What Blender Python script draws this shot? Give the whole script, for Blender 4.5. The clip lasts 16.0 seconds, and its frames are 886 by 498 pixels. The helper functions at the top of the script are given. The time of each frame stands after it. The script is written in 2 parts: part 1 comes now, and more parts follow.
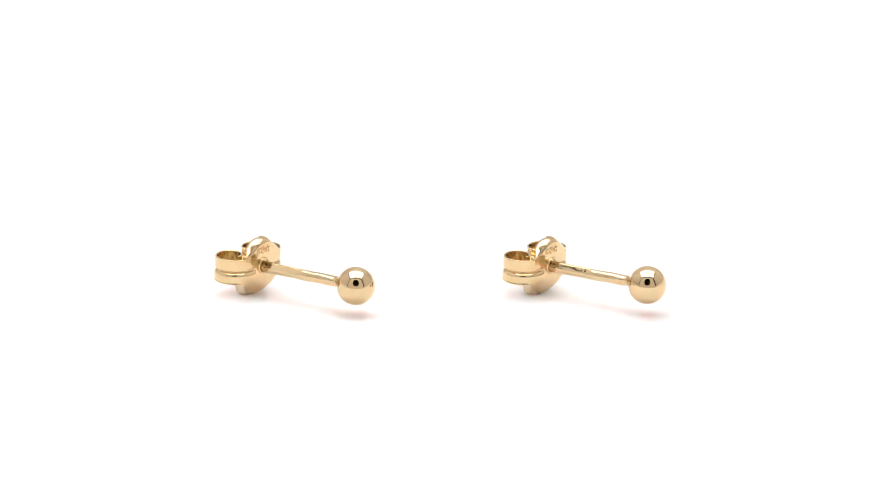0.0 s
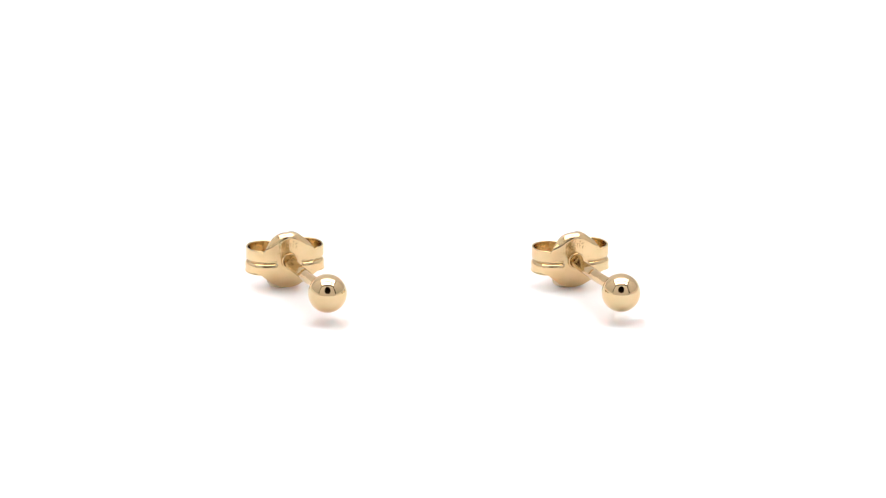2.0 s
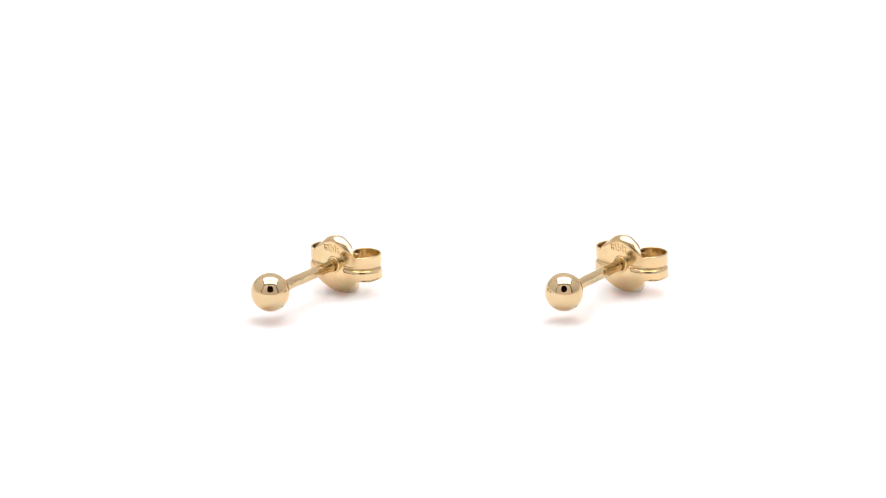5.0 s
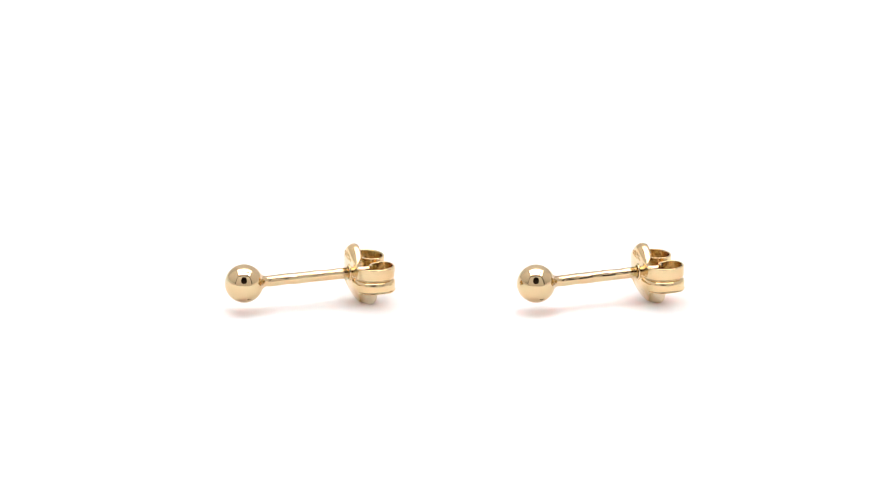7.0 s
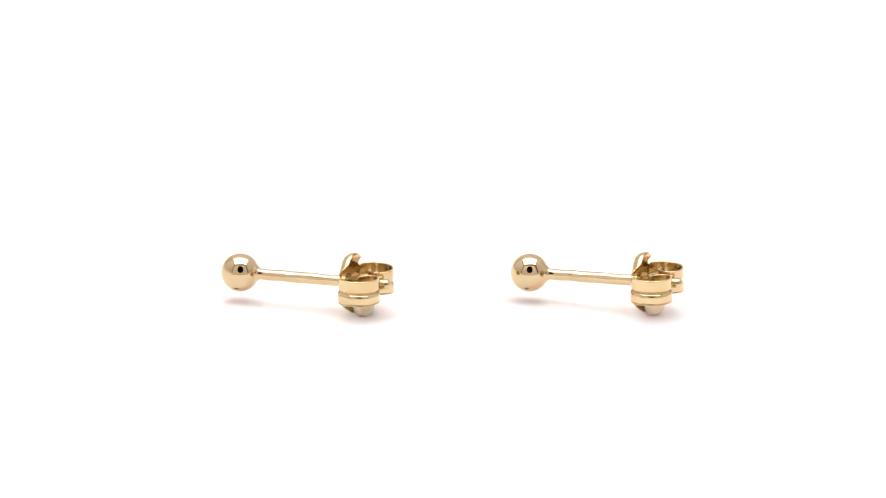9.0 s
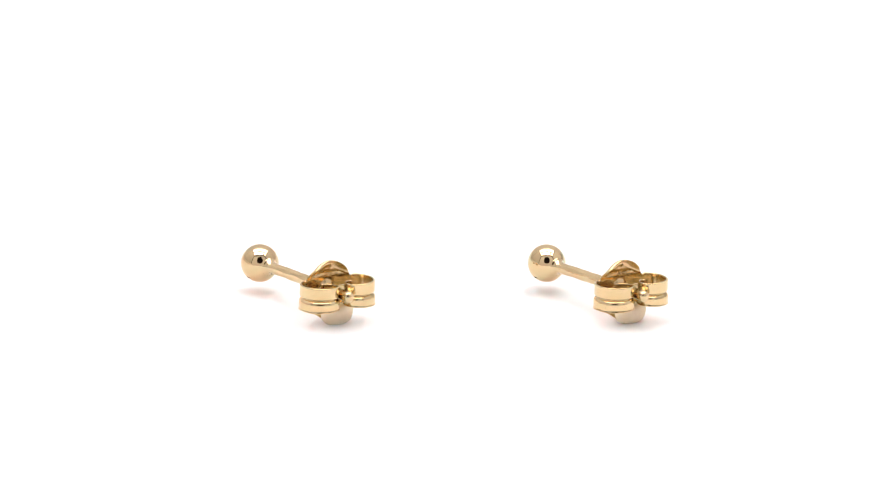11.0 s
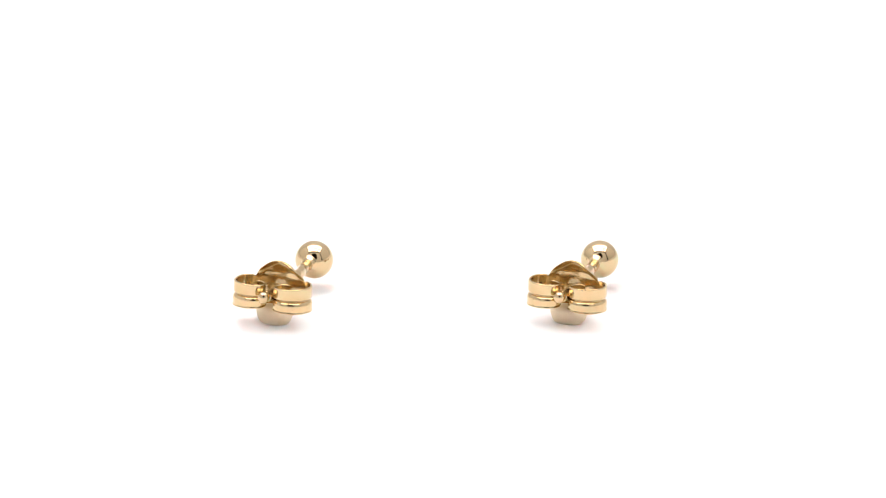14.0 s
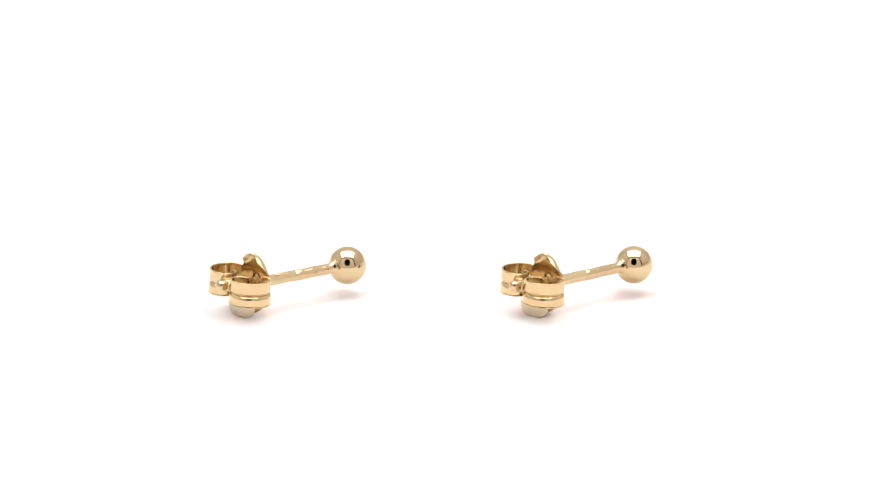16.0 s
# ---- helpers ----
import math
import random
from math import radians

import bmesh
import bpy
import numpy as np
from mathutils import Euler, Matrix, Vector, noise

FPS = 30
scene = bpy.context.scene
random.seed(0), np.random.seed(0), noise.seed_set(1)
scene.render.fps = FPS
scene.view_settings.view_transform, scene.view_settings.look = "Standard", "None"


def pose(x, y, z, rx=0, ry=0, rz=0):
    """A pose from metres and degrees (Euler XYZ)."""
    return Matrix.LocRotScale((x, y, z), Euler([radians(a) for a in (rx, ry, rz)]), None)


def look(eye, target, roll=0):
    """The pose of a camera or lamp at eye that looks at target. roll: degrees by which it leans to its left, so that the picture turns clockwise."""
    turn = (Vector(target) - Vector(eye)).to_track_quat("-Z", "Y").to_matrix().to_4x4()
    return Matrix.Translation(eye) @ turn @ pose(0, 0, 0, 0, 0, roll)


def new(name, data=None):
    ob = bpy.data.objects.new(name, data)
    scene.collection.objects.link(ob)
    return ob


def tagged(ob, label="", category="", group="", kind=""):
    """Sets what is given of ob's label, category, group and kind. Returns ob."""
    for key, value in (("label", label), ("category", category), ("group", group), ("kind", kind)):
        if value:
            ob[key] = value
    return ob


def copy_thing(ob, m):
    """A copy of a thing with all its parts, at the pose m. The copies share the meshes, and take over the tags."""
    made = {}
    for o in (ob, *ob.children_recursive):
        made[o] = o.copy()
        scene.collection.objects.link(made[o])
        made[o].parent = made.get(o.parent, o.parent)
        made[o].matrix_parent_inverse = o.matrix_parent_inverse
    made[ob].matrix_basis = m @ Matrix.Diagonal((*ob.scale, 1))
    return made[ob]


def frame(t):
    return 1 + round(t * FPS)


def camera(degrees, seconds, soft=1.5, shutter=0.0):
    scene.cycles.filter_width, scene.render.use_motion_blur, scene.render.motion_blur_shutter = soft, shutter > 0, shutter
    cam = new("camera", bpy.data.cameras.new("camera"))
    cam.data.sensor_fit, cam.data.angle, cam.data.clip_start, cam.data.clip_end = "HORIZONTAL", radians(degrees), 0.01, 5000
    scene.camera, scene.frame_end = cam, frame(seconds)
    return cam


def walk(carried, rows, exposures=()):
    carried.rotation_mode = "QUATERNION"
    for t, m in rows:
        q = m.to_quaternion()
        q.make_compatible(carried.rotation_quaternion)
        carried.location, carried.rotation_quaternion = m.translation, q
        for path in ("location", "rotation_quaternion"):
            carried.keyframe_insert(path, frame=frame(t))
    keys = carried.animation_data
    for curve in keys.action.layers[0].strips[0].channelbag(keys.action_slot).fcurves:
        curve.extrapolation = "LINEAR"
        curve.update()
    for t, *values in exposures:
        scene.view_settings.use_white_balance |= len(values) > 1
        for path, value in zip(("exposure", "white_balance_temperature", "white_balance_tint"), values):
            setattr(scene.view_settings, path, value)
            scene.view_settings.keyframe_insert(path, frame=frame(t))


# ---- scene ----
# ---- camera ----
MM = 0.001
TILT = math.radians(16.32)
AIM_Z = 4.93 * MM
cam = camera(11.204, 16.0, soft=1.15)
EYE = (0.0, -0.360 * math.cos(TILT), AIM_Z + 0.360 * math.sin(TILT))
STILL = look(EYE, (0.0, 0.0, AIM_Z), 1.307)
walk(cam, [(0.0, STILL), (16.0, STILL)])
scene.view_settings.exposure = 0.0

# ---- light: a photo light box, lit by one panel in its roof ----
world = bpy.data.worlds.new("world")
scene.world = world
world.use_nodes = True
world.node_tree.nodes["Background"].inputs[0].default_value = (0.9, 0.95, 1.0, 1)
world.node_tree.nodes["Background"].inputs[1].default_value = 0.03

BOX_W, BOX_BACK, BOX_FRONT, BOX_H = 0.42, 0.30, -0.33, 0.62
PANEL = (0.0, 0.025, 0.76, 0.51)  # centre x, y; size x, y


# ---- materials ----
def material(name, color, rough=0.5, metal=0.0):
    m = bpy.data.materials.new(name)
    m.use_nodes = True
    b = m.node_tree.nodes["Principled BSDF"]
    b.inputs["Base Color"].default_value = (*color, 1)
    b.inputs["Roughness"].default_value = rough
    b.inputs["Metallic"].default_value = metal
    return m


def textured(m, c1, c2, scale, rough=None, bump=0.0, bump_scale=None, detail=4, dist=0.0):
    """Mottles the colour, the gloss and the relief of m, in object space at the given scale."""
    nt = m.node_tree
    b = nt.nodes["Principled BSDF"]
    co = nt.nodes.new("ShaderNodeTexCoord")
    n = nt.nodes.new("ShaderNodeTexNoise")
    n.inputs["Scale"].default_value, n.inputs["Detail"].default_value = scale, detail
    n.inputs["Distortion"].default_value = dist
    nt.links.new(co.outputs["Object"], n.inputs["Vector"])
    r = nt.nodes.new("ShaderNodeValToRGB")
    r.color_ramp.elements[0].position, r.color_ramp.elements[1].position = 0.3, 0.7
    r.color_ramp.elements[0].color, r.color_ramp.elements[1].color = (*c1, 1), (*c2, 1)
    nt.links.new(n.outputs["Fac"], r.inputs["Fac"])
    nt.links.new(r.outputs["Color"], b.inputs["Base Color"])
    if rough:
        q = nt.nodes.new("ShaderNodeMapRange")
        q.inputs["To Min"].default_value, q.inputs["To Max"].default_value = rough
        nt.links.new(n.outputs["Fac"], q.inputs["Value"])
        nt.links.new(q.outputs["Result"], b.inputs["Roughness"])
    if bump:
        n2 = nt.nodes.new("ShaderNodeTexNoise")
        n2.inputs["Scale"].default_value, n2.inputs["Detail"].default_value = bump_scale or scale * 4, 3
        nt.links.new(co.outputs["Object"], n2.inputs["Vector"])
        u = nt.nodes.new("ShaderNodeBump")
        u.inputs["Strength"].default_value, u.inputs["Distance"].default_value = bump, 0.00003
        nt.links.new(n2.outputs["Fac"], u.inputs["Height"])
        nt.links.new(u.outputs["Normal"], b.inputs["Normal"])
    return m


POLISHED = textured(material("polished_gold", (0.65, 0.5, 0.28), 0.06, 1), (0.66, 0.51, 0.297), (0.70, 0.545, 0.326), 900, (0.04, 0.08), 0.04, 2500)
DRAWN = textured(material("drawn_gold_wire", (0.65, 0.5, 0.28), 0.1, 1), (0.655, 0.502, 0.287), (0.715, 0.556, 0.332), 1200, (0.05, 0.13), 0.5, 1100)
STAMPED = textured(material("stamped_gold_sheet", (0.65, 0.5, 0.28), 0.12, 1), (0.68, 0.512, 0.282), (0.74, 0.567, 0.328), 900, (0.09, 0.22), 0.8, 1300)
DARK_GOLD = textured(material("dark_gold", (0.12, 0.08, 0.04), 0.4, 1), (0.10, 0.065, 0.03), (0.16, 0.11, 0.06), 2000, (0.3, 0.5))
PUTTY = textured(material("putty", (0.71, 0.62, 0.49), 0.4), (0.59, 0.525, 0.375), (0.67, 0.605, 0.455), 700, (0.35, 0.55), 0.5, 1500)
PUTTY.node_tree.nodes["Principled BSDF"].inputs["Subsurface Weight"].default_value = 0.9
PUTTY.node_tree.nodes["Principled BSDF"].inputs["Subsurface Radius"].default_value = (1, 0.9, 0.75)
PUTTY.node_tree.nodes["Principled BSDF"].inputs["Subsurface Scale"].default_value = 0.0026
PAPER = textured(material("white_sheet", (0.9, 0.86, 0.85), 0.6), (0.945, 0.822, 0.83), (0.955, 0.832, 0.84), 60, (0.5, 0.7), 0.05, 4000)
PAPER.node_tree.nodes["Principled BSDF"].inputs["Subsurface Weight"].default_value = 1.0
PAPER.node_tree.nodes["Principled BSDF"].inputs["Subsurface Radius"].default_value = (1, 0.74, 0.68)
PAPER.node_tree.nodes["Principled BSDF"].inputs["Subsurface Scale"].default_value = 0.0048
LINING = textured(material("box_lining", (0.58, 0.57, 0.55), 0.7), (0.56, 0.55, 0.53), (0.60, 0.59, 0.57), 25, (0.6, 0.8), 0.05, 800)
SIDE_LINING = textured(material("side_lining", (0.50, 0.49, 0.475), 0.75), (0.53, 0.52, 0.505), (0.57, 0.56, 0.545), 25, (0.65, 0.85), 0.05, 800)
FRAME = textured(material("dark_frame", (0.03, 0.03, 0.03), 0.5), (0.025, 0.025, 0.025), (0.04, 0.04, 0.04), 40, (0.4, 0.6))
DARK = textured(material("dark_room", (0.03, 0.028, 0.026), 0.8), (0.03, 0.014, 0.008), (0.045, 0.022, 0.013), 10, (0.7, 0.9))

GLOW = bpy.data.materials.new("panel_glow")
GLOW.use_nodes = True
GLOW.node_tree.nodes.clear()
_o = GLOW.node_tree.nodes.new("ShaderNodeOutputMaterial")
_e = GLOW.node_tree.nodes.new("ShaderNodeEmission")
_e.inputs[0].default_value, _e.inputs[1].default_value = (1.0, 0.98, 0.98, 1), 5.2
GLOW.node_tree.links.new(_e.outputs[0], _o.inputs[0])


# ---- mesh helpers ----
def mesh_object(name, bm, mat, smooth=True):
    me = bpy.data.meshes.new(name)
    bmesh.ops.recalc_face_normals(bm, faces=bm.faces)
    bm.to_mesh(me)
    bm.free()
    me.materials.append(mat)
    for f in me.polygons:
        f.use_smooth = smooth
    return new(name, me)


def part(name, bm, mat, parent, label="", smooth=True):
    ob = mesh_object(name, bm, mat, smooth)
    ob.parent = parent
    return tagged(ob, label)


def slab(x0, x1, y0, y1, z0, z1):
    bm = bmesh.new()
    bmesh.ops.create_cube(bm, size=1, matrix=Matrix.Translation(((x0 + x1) / 2, (y0 + y1) / 2, (z0 + z1) / 2)) @ Matrix.Diagonal((x1 - x0, y1 - y0, z1 - z0, 1)))
    return bm


def structure(name, bm, mat, label, category):
    return tagged(mesh_object(name, bm, mat, name == "floor"), label, category, kind="structure")


def lathe(profile, n=48):
    """A turned solid round the s axis, from rows of (s, radius); a radius of 0 closes it."""
    bm = bmesh.new()
    rings = []
    for s, r in profile:
        if r <= 0:
            rings.append([bm.verts.new((s, 0, 0))])
        else:
            rings.append([bm.verts.new((s, r * math.cos(2 * math.pi * i / n), r * math.sin(2 * math.pi * i / n))) for i in range(n)])
    for a, b in zip(rings, rings[1:]):
        for i in range(n):
            j = (i + 1) % n
            if len(a) == 1:
                bm.faces.new((a[0], b[j], b[i]))
            elif len(b) == 1:
                bm.faces.new((a[i], a[j], b[0]))
            else:
                bm.faces.new((a[i], a[j], b[j], b[i]))
    return bm


def grid_solid(front, back):
    """A closed shell between two equal grids of points."""
    bm = bmesh.new()
    A = [[bm.verts.new(p) for p in row] for row in front]
    B = [[bm.verts.new(p) for p in row] for row in back]
    n, m = len(A), len(A[0])
    for i in range(n - 1):
        for j in range(m - 1):
            bm.faces.new((A[i][j], A[i][j + 1], A[i + 1][j + 1], A[i + 1][j]))
            bm.faces.new((B[i][j], B[i + 1][j], B[i + 1][j + 1], B[i][j + 1]))
    for i in range(n - 1):
        bm.faces.new((A[i][0], A[i + 1][0], B[i + 1][0], B[i][0]))
        bm.faces.new((A[i][-1], B[i][-1], B[i + 1][-1], A[i + 1][-1]))
    for j in range(m - 1):
        bm.faces.new((A[0][j], B[0][j], B[0][j + 1], A[0][j + 1]))
        bm.faces.new((A[-1][j], A[-1][j + 1], B[-1][j + 1], B[-1][j]))
    return bm


def spline(points, n):
    """n points evenly along a smooth curve through the given ones."""
    pts = [Vector(p) for p in points]
    pts = [2 * pts[0] - pts[1]] + pts + [2 * pts[-1] - pts[-2]]
    fine = []
    for i in range(1, len(pts) - 2):
        a, b, c, d = pts[i - 1:i + 3]
        for k in range(24):
            t = k / 24
            fine.append(0.5 * (2 * b + (c - a) * t + (2 * a - 5 * b + 4 * c - d) * t * t + (3 * b - a - 3 * c + d) * t ** 3))
    fine.append(pts[-2])
    run = [0.0]
    for a, b in zip(fine, fine[1:]):
        run.append(run[-1] + (b - a).length)
    out = []
    for k in range(n):
        d = run[-1] * k / (n - 1)
        i = max(j for j in range(len(run)) if run[j] <= d + 1e-9)
        i = min(i, len(run) - 2)
        u = (d - run[i]) / max(run[i + 1] - run[i], 1e-9)
        out.append(fine[i].lerp(fine[i + 1], u))
    return out


def to_local(bm, m):
    bmesh.ops.transform(bm, matrix=m, verts=bm.verts)
    return bm


# ---- the light box ----
COVE = 0.07  # the sheet's sweep at the back and at the sides


def sheet_mesh():
    """The white sheet: flat in the middle, curving up at the back and both sides."""
    w, b, f = BOX_W - 0.002, BOX_BACK - 0.002, BOX_FRONT

    def spread(lo, hi):
        """Stations across one direction, and the height at each; a curve at every end that sweeps up."""
        rows = []
        for k in range(9):
            a = math.pi / 2 * (1 - k / 8)
            rows.append((lo + COVE - COVE * math.sin(a), COVE - COVE * math.cos(a)))
        mid = [(lo + COVE + (hi - lo - 2 * COVE) * k / 12, 0.0) for k in range(1, 12)]
        ends = [(lo + hi - x, z) for x, z in reversed(rows)]
        return rows + mid + ends

    xs = spread(-w, w)
    ys = [(f + (b - COVE - f) * k / 14, 0.0) for k in range(14)] + spread(-b, b)[-9:]
    top = [[(x, y, max(zx, zy)) for y, zy in ys] for x, zx in xs]
    under = [[(x, y, z - 0.002) for x, y, z in row] for row in top]
    return grid_solid(top, under)


def opening_mesh(x0, x1, z0, z1, y0, y1, cx, cz, rx, rz):
    """A wall in the xz plane with a rounded opening of half-widths rx, rz round (cx, cz)."""
    turns = sorted([2 * math.pi * k / 60 for k in range(60)] + [math.atan2(z - cz, x - cx) % (2 * math.pi) for x in (x0, x1) for z in (z0, z1)])
    rings = []
    for y in (y0, y1):
        hole, rim = [], []
        for a in turns:
            c, d = math.cos(a), math.sin(a)
            hole.append((cx + rx * math.copysign(abs(c) ** 0.8, c), y, cz + rz * math.copysign(abs(d) ** 0.8, d)))
            reach = min(((x1 if c > 0 else x0) - cx) / c if abs(c) > 1e-6 else 9, ((z1 if d > 0 else z0) - cz) / d if abs(d) > 1e-6 else 9)
            rim.append((cx + c * reach, y, cz + d * reach))
        rings += [hole, rim]
    bm = bmesh.new()
    A, B, C, D = [[bm.verts.new(p) for p in ring] for ring in (rings[0], rings[1], rings[3], rings[2])]
    n = len(turns)
    for P, Q in ((A, B), (B, C), (C, D), (D, A)):
        for i in range(n):
            k = (i + 1) % n
            bm.faces.new((P[i], P[k], Q[k], Q[i]))
    return bm


def light_box():
    w, b, f, h, t = BOX_W, BOX_BACK, BOX_FRONT, BOX_H, 0.01
    structure("floor", sheet_mesh(), PAPER, "plain white seamless sheet under the earrings, swept up at its edges", "floor")
    structure("wall_back", slab(-w - t, w + t, b, b + t, -0.012, h), LINING, "plain pale lining behind the white sheet", "wall")
    structure("wall_left", slab(-w - t, -w, f, b, -0.012, h), SIDE_LINING, "plain grey side lining of the light box", "wall")
    structure("wall_right", slab(w, w + t, f, b, -0.012, h), SIDE_LINING, "plain grey side lining of the light box", "wall")
    structure("ceiling", slab(-w - t, w + t, f, b + t, h, h + t), LINING, "plain pale roof of the light box", "ceiling")
    # the front, with the opening that the camera looks through
    bm = opening_mesh(-w, w, -0.012, h, f - 0.008, f, 0.0, 0.272, 0.128, 0.188)
    structure("wall_front_panel", bm, LINING, "plain pale front lining with a rounded opening", "wall")
    # dark edging along the box's corners
    for name, x, e in (("trim_left", -w, 0.03), ("trim_right", w - 0.07, 0.07)):
        structure(name, slab(x, x + e, f, f + 0.012, COVE, h), FRAME, "dark edging in the corner of the box", "trim")
    structure("trim_top", slab(-w + 0.03, w - 0.07, f, f + 0.012, h - 0.05, h), FRAME, "dark edging along the top of the box", "trim")
    # the unlit room before the front
    f -= 0.008
    structure("wall_front", slab(-w - t, w + t, f - 0.312, f - 0.30, -0.012, h + t), DARK, "dark unlit wall behind the camera", "wall")
    structure("wall_front_left", slab(-w - t - 0.002, -w - t + 0.008, f - 0.30, f, -0.012, h + t), DARK, "dark unlit wall beside the camera", "wall")
    structure("wall_front_right", slab(w + t - 0.008, w + t + 0.002, f - 0.30, f, -0.012, h + t), DARK, "dark unlit wall beside the camera", "wall")
    structure("ceiling_front", slab(-w, w, f - 0.30, f, h, h + t), DARK, "dark unlit ceiling above the camera", "ceiling")
    structure("floor_front", slab(-w, w, f - 0.30, f, -0.012, -0.002), DARK, "dark unlit floor before the light box", "floor")
    x, y, sx, sy = PANEL
    lamp = tagged(new("light_panel"), "square white glowing panel under the box roof", "lamp")
    lamp.location = (x, y, h)
    part("diffuser", slab(-sx / 2, sx / 2, -sy / 2, sy / 2, -0.012, -0.004), GLOW, lamp, "glowing white diffuser", False)
    part("divider", slab(-sx / 2, sx / 2, -0.045, -0.005, -0.018, -0.012), FRAME, lamp, "dark bar across the panel", False)
    part("divider", slab(0.19, 0.225, -sy / 2, -0.045, -0.017, -0.012), FRAME, lamp, "dark bar along the panel", False)
    e = 0.035
    for a in ((-sx / 2 - e, sx / 2 + e, -sy / 2 - e, -sy / 2), (-sx / 2 - e, sx / 2 + e, sy / 2, sy / 2 + e),
              (-sx / 2 - e, -sx / 2, -sy / 2, sy / 2), (sx / 2, sx / 2 + e, -sy / 2, sy / 2)):
        part("frame", slab(*a, -0.018, 0.0), FRAME, lamp, "dark frame rail", False)


light_box()

# ---- the earring, in millimetres along its post: s back from the ball's centre, v sideways, w up ----
BALL_AT = Vector((4.965, 0, 2.36))
TIP_AT = Vector((-7.21, 1.46, 2.62))
_s = (TIP_AT - BALL_AT).normalized()
_v = Vector((0, 0, 1)).cross(_s).normalized()
_w = _s.cross(_v)
POST = Matrix.Diagonal((MM, MM, MM, 1)) @ Matrix.Translation(BALL_AT) @ Matrix((_s, _v, _w)).transposed().to_4x4()
LONG = (TIP_AT - BALL_AT).length
PLATE_S = 8.83
BOW = 0.31  # the post is slightly bent, most where it enters the back
BACK = POST @ Matrix.Translation((PLATE_S, BOW - 0.04, -0.03)) @ Matrix.Rotation(math.radians(-3.5), 4, "Z") @ Matrix.Rotation(math.radians(-0.9), 4, "X")
R_POST = 0.45


def bend(s):
    """The post's sideways bend at s."""
    if s < 8.6:
        return BOW * math.sin(math.pi / 2 * max(s - 1.0, 0) / 7.6) ** 1.25
    return BOW * math.cos(math.pi / 2 * (s - 8.6) / 3.8)


def smooth(x):
    x = min(1.0, max(0.0, x))
    return x * x * (3 - 2 * x)


def wobble(s, k):
    return 0.018 * noise.noise(Vector((s * 1.3, k, 0.3)))


def ball_mesh():
    bm = bmesh.new()
    bmesh.ops.create_uvsphere(bm, u_segments=96, v_segments=48, radius=1.545)
    return to_local(bm, POST)


def post_mesh():
    prof = [(1.2, 0.0), (1.2, 0.9), (1.42, 0.66), (1.6, 0.50), (1.8, 0.43), (2.1, R_POST)]
    s = 2.4
    while s < LONG - 0.9:
        prof.append((s, R_POST))
        s += 0.1
    prof += [(LONG - 0.62, R_POST), (LONG - 0.52, 0.445), (LONG - 0.42, 0.44), (LONG - 0.38, 0.0)]
    bm = lathe(prof, 72)
    for v in bm.verts:  # hand-drawn wire is never quite round or straight
        s, r = v.co.x, Vector((v.co.y, v.co.z)).length
        if s > 1.8 and r > 0.1:
            a = math.atan2(v.co.z, v.co.y)
            k = 1 + 0.06 * noise.noise(Vector((s * 0.9, math.cos(a) * 1.2, math.sin(a) * 1.2)))
            flat = math.cos(a - 0.75)
            if flat > 0.82:
                k *= 1 + (0.82 / flat - 1) * smooth((s - 4.9) / 0.5)
            v.co.y = v.co.y * k + wobble(s, 1) + bend(s)
            v.co.z = v.co.z * k + wobble(s, 2) - 0.3 * bend(s)
    return to_local(bm, POST)


def tip_mesh():
    prof = [(LONG - 0.55, 0.0), (LONG - 0.55, 0.43), (LONG - 0.42, 0.425), (LONG - 0.28, 0.455), (LONG, 0.46)]
    prof += [(LONG + 0.40 * math.sin(a), 0.46 * math.cos(a)) for a in (0.3, 0.6, 0.9, 1.2, 1.4)] + [(LONG + 0.40, 0)]
    return to_local(lathe(prof, 24), POST)


TOP, LOW = 0.90, -1.13


def top_edge(v):
    """The sheet's upper edge over the post: a domed lobe between two level wings."""
    a = abs(v)
    nip = 0.09 * math.exp(-((a - 2.16) / 0.09) ** 2)  # the snip where the lobe meets the wing
    return TOP - nip if a >= 2.05 else TOP - nip + 1.40 * math.cos(math.pi / 2 * a / 2.05) ** 0.82


def low_edge(v):
    a = abs(v)
    return LOW if a >= 2.25 else LOW - 1.33 * math.cos(math.pi / 2 * a / 2.25) ** 0.95


def dish(v, w):
    """How far back the face lies at (v, w): flat in the middle, rolled back round the lobes' rims."""
    s = 0.0
    if w > 0.9:
        a = min(abs(v), 2.05)
        slope = 1.05 * math.sin(math.pi / 2 * a / 2.05)
        gap = (top_edge(v) - w) / math.hypot(1, slope)
        s += 0.50 * max(0.0, 1 - gap / 0.42) ** 1.9 * smooth((w - 0.95) / 0.75) - 0.12 * (w - 0.9)
    if w < -0.8:
        s += 0.34 * (-w - 0.8) ** 1.5
    r = math.hypot(v, w)
    dents = 0.010 * noise.noise(Vector((v * 1.9, w * 1.9, 4.2))) * smooth((r - 0.7) / 0.4)
    return s + dents + 0.16 * math.exp(-(r / 0.56) ** 4)


# half the sheet's plan, from the middle of its face round one scroll: back from the face, sideways
WING = [(0.0, 0.0), (0.01, 0.6), (0.04, 1.2), (0.10, 1.7), (0.26, 2.25), (0.72, 2.84), (1.4, 3.12), (2.2, 3.08), (2.85, 2.74), (3.25, 2.15), (3.36, 1.45),
        (3.15, 0.84), (2.65, 0.48), (2.05, 0.52), (1.6, 0.85), (1.5, 1.22), (1.62, 1.4)]
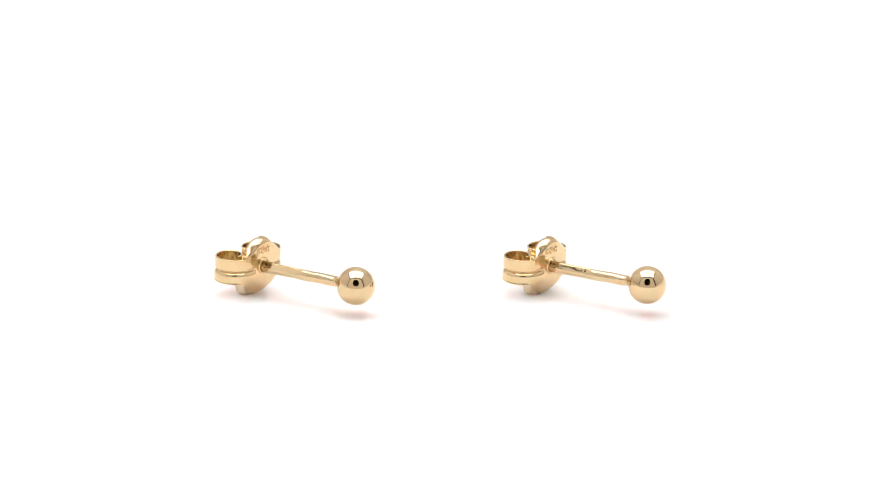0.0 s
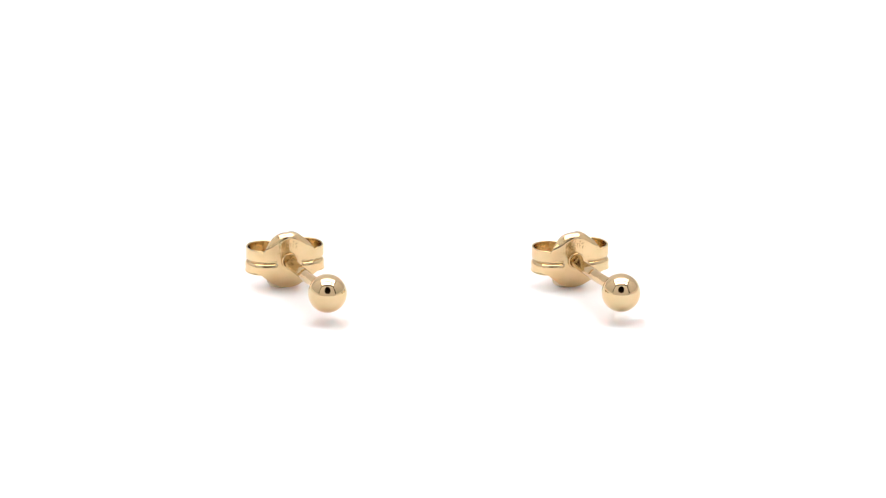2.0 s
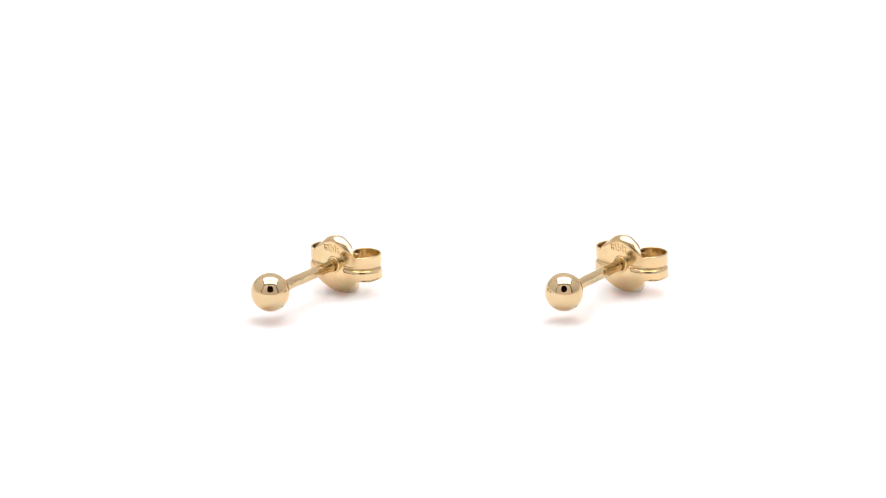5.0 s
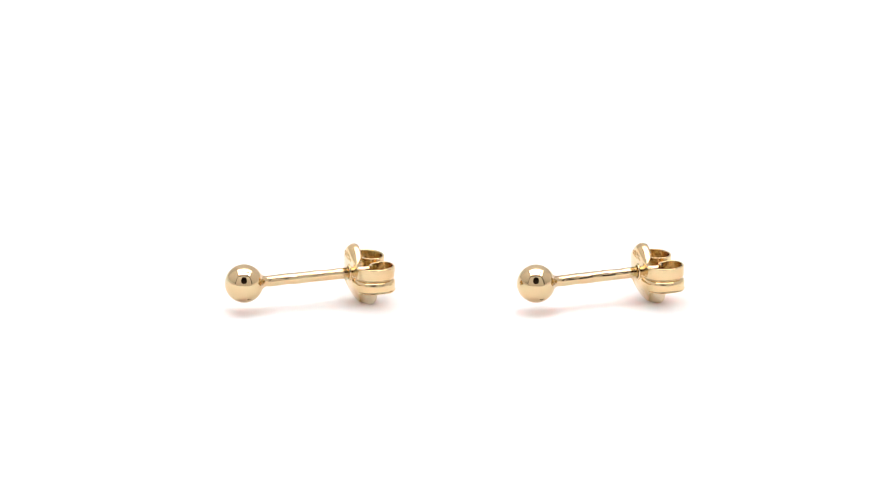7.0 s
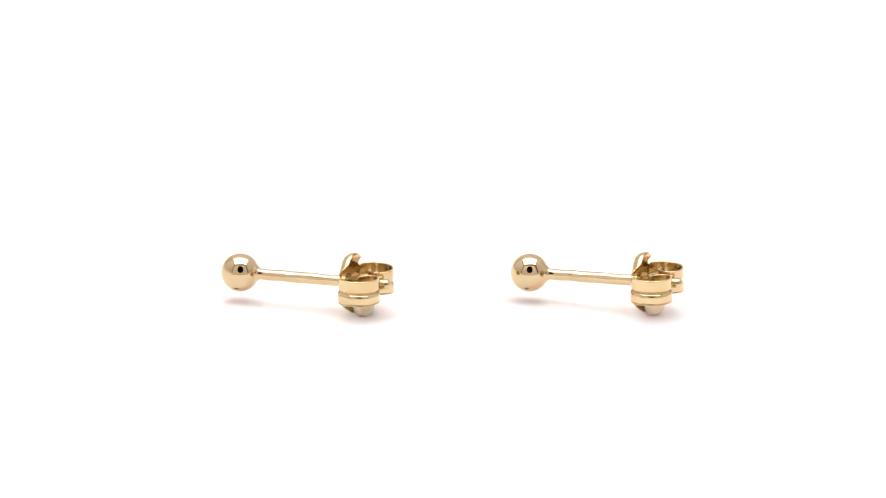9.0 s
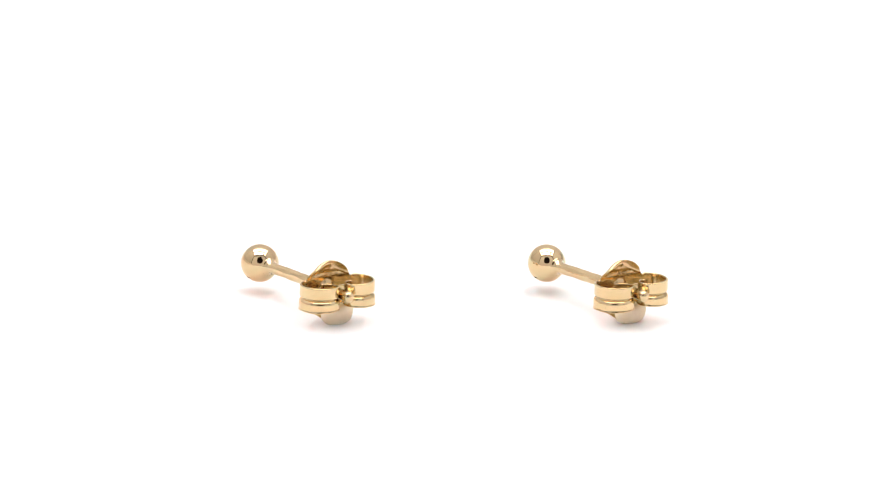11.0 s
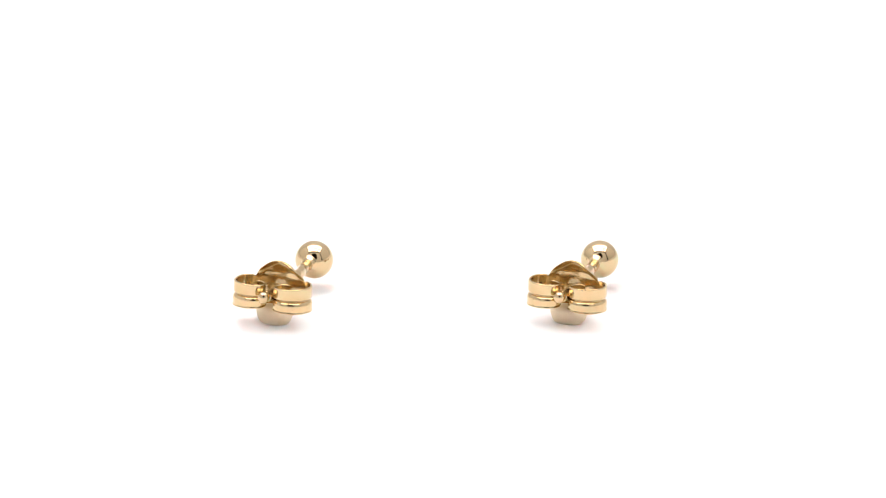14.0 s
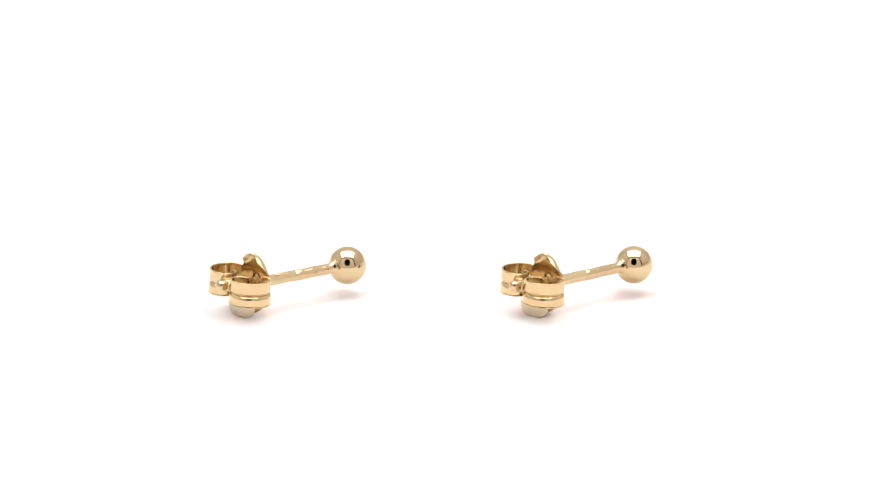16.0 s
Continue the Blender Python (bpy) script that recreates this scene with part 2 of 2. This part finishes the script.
# the strip's middle section: height over the post, how far it stands out
SECTION = [(0.2, 0.05), (0.12, 0.05), (0.04, 0.045), (-0.02, 0.03), (-0.07, -0.06), (-0.11, -0.15), (-0.15, -0.15), (-0.20, -0.10),
           (-0.27, 0.0), (-0.37, 0.07), (-0.49, 0.105), (-0.62, 0.10)]
SHEET, RIM = 0.14, 0.065


def strip_column(hi, lo, groove, flare):
    """One cut through the sheet from its upper to its lower rim: height, outer face, inner face. Both rims are rounded."""
    col = []
    for a in (1.4, 0.96, 0.5):
        o = RIM * (1 - math.cos(a))
        col.append((hi - RIM + RIM * math.sin(a), 0.05 * flare - o, -SHEET + 0.03 * flare + o))
    for j in range(16):
        f = j / 15
        o = 0.05 * flare
        col.append((hi - RIM + (0.30 - hi + RIM) * f, o, -SHEET + 0.6 * o))
    for w, o in SECTION:
        o *= flare if w > 0 else groove
        col.append((w, o, -SHEET + (0.6 if o > -0.05 else 0.4) * o))
    for j in range(16):
        f = j / 15
        o = 0.09 * groove * (1 - f) + flare * (0.085 * f + 0.045 * f ** 4)
        col.append((-0.75 + (lo + RIM + 0.75) * f, o, -SHEET + 0.6 * o))
    end = flare * 0.13
    for a in (0.5, 0.96, 1.4):
        o = RIM * (1 - math.cos(a))
        col.append((lo + RIM - RIM * math.sin(a), end - o, -SHEET + 0.6 * end + o))
    return col


def back_mesh():
    n = 170
    path = spline([(0.975 * s, v, 0) for s, v in WING], n)
    run = [0.0]
    for a, b in zip(path, path[1:]):
        run.append(run[-1] + (b - a).length)
    half = []
    for i, p in enumerate(path):
        a, b = path[max(i - 1, 0)], path[min(i + 1, n - 1)]
        d = (b - a).normalized()
        half.append((p, Vector((-d.y, d.x, 0)) if i else Vector((-1, 0, 0)), run[i]))
    front, back = [], []
    for side, seq in ((-1, half[:0:-1]), (1, half)):
        for p, out, u in seq:
            face = p.y if u < 2.6 else 9.0
            wavy = 1.0 + 0.035 * noise.noise(Vector((u * 0.9, side * 3.1, 0.5)))
            burr = 0.03 * noise.noise(Vector((u * 2.6, side * 5.3, 8.5)))
            shrink = 1.0 if u < 5.2 else 1.0 - 0.14 * (u - 5.2) / (run[-1] - 5.2)
            fr, bk = [], []
            for w, o, q in strip_column(top_edge(face) * wavy, low_edge(face) * wavy + burr, smooth((u - 0.95) / 0.2), smooth((u - 1.9) / 0.4)):
                sag = dish(side * p.y, w) if u < 2.6 else 0.0
                if u < 2.6:
                    q -= 0.20 * smooth((w - 1.25) / 0.7)
                a, b = p + out * o, p + out * q
                fr.append((a.x + sag, side * a.y, w * shrink))
                bk.append((b.x + sag, side * b.y, w * shrink))
            front.append(fr)
            back.append(bk)
    return to_local(grid_solid(front, back), BACK)


def eyelet_mesh():
    prof = []
    for k in range(17):
        a = 2 * math.pi * k / 16
        prof.append((0.03 + 0.11 * math.cos(a), 0.60 + 0.08 * math.sin(a)))
    return to_local(lathe(prof, 36), BACK)


def bar_mesh(v0, v1, w0, w1):
    """A small raised stroke on the upper lobe's front."""
    front, back = [], []
    e = 0.016  # sloping flanks
    for w, dw in ((w0, e), ((w0 + w1) / 2, 0), (w1, -e)):
        fr, bk = [], []
        for v, dv in ((v0, e), ((v0 + v1) / 2, 0), (v1, -e)):
            s = dish(v, w)
            fr.append((s - 0.05, v + dv, w + dw))
            bk.append((s + 0.06, v, w))
        front.append(fr)
        back.append(bk)
    return to_local(grid_solid(front, back), BACK)


def putty_mesh():
    bm = bmesh.new()
    bmesh.ops.create_icosphere(bm, subdivisions=5, radius=1)
    for v in bm.verts:
        c = v.co
        for k, e in enumerate((1.0, 1.0, 0.5)):  # towards a rounded block
            c[k] = math.copysign(abs(c[k]) ** e, c[k])
        grow = 1.0 + 0.05 * noise.noise(c * 1.4) + 0.03 * noise.noise(c * 3) + 0.02 * noise.noise(c * 8)
        z = c.z * 0.85
        wide = 1.42 + 0.30 * z
        c.x, c.y, c.z = c.x * (0.78 + 0.10 * z) * grow, c.y * wide * grow, max(z * grow, -0.68)
    return bm


def dark_mark_mesh():
    """A short dark mark low on the ball's flank."""
    front, back = [], []
    for i in range(7):
        s = -0.10 + 0.36 * i / 6
        fr, bk = [], []
        for j in (-1, 0, 1):
            a = math.radians(220.5 + (2.0 - 0.35 * abs(i - 2)) * j + 0.6 * math.sin(i))
            d = Vector((s, math.sqrt(1.545 ** 2 - s * s) * math.cos(a), math.sqrt(1.545 ** 2 - s * s) * math.sin(a)))
            fr.append(d * 1.006)
            bk.append(d * 0.99)
        front.append(fr)
        back.append(bk)
    return to_local(grid_solid(front, back), POST)


def earring():
    ob = tagged(new("stud_earring"), "polished yellow gold ball stud earring with butterfly back", "earring", "pair of earrings")
    ball = part("ball", ball_mesh(), POLISHED, ob, "mirror-polished gold ball")
    # a thin strip of darker metal, barely proud of the ball
    part("dark_mark", dark_mark_mesh(), DARK_GOLD, ball, "short dark mark")
    post = part("post", post_mesh(), DRAWN, ob, "thin straight gold wire post")
    part("post_tip", tip_mesh(), POLISHED, post, "rounded gold post end")
    clasp = part("butterfly_back", back_mesh(), STAMPED, ob, "stamped gold butterfly back with two grooved scrolls")
    part("eyelet", eyelet_mesh(), STAMPED, clasp, "raised gold rim round the post")
    # worn hallmark, as plain strokes
    for b in ((0.78, 0.92, 1.12, 1.60), (0.60, 0.70, 1.04, 1.34), (0.52, 0.74, 1.46, 1.58), (0.34, 0.42, 1.10, 1.68), (0.08, 0.26, 1.02, 1.14),
              (0.10, 0.18, 1.28, 1.72), (-0.14, -0.02, 1.16, 1.50), (-0.34, -0.24, 1.06, 1.70), (-0.62, -0.42, 1.38, 1.50), (-0.60, -0.50, 1.02, 1.24)):
        part("hallmark_stroke", bar_mesh(*b), STAMPED, clasp, smooth=False)
    return ob


def putty():
    bm = putty_mesh()
    m = POST @ Matrix.Translation((PLATE_S + 1.52, BOW - 0.05, 0))
    at = m.translation
    to_local(bm, Matrix.Translation((at.x, at.y, 0.00068)) @ Matrix.Rotation(math.atan2(_s.y, _s.x), 4, "Z") @ Matrix.Diagonal((MM, MM, MM, 1)))
    return tagged(mesh_object("putty_lump", bm, PUTTY), "translucent grey-beige putty lump propping the earring", "putty", "putty lumps")


# where each earring turns: x, y, its first heading, and how far its turning axis leans
PIVOTS = ((-11.28 * MM, 0.0, -26.79, -0.1), (11.93 * MM, 1.95 * MM, -26.28, -0.5))
first = earring()
EARRINGS = (first, copy_thing(first, pose(PIVOTS[1][0], PIVOTS[1][1], 0)))
lump = putty()
LUMPS = (lump, copy_thing(lump, pose(PIVOTS[1][0], PIVOTS[1][1], 0)))


def motions():
    for (x, y, a, lean), ring, blob in zip(PIVOTS, EARRINGS, LUMPS):
        rows = [(k / 5, pose(x, y, 0, 0, lean, 0) @ pose(0, 0, 0, 0, 0, a - 18.107 * k / 5)) for k in range(81)]
        walk(ring, rows)
        walk(blob, rows)


motions()
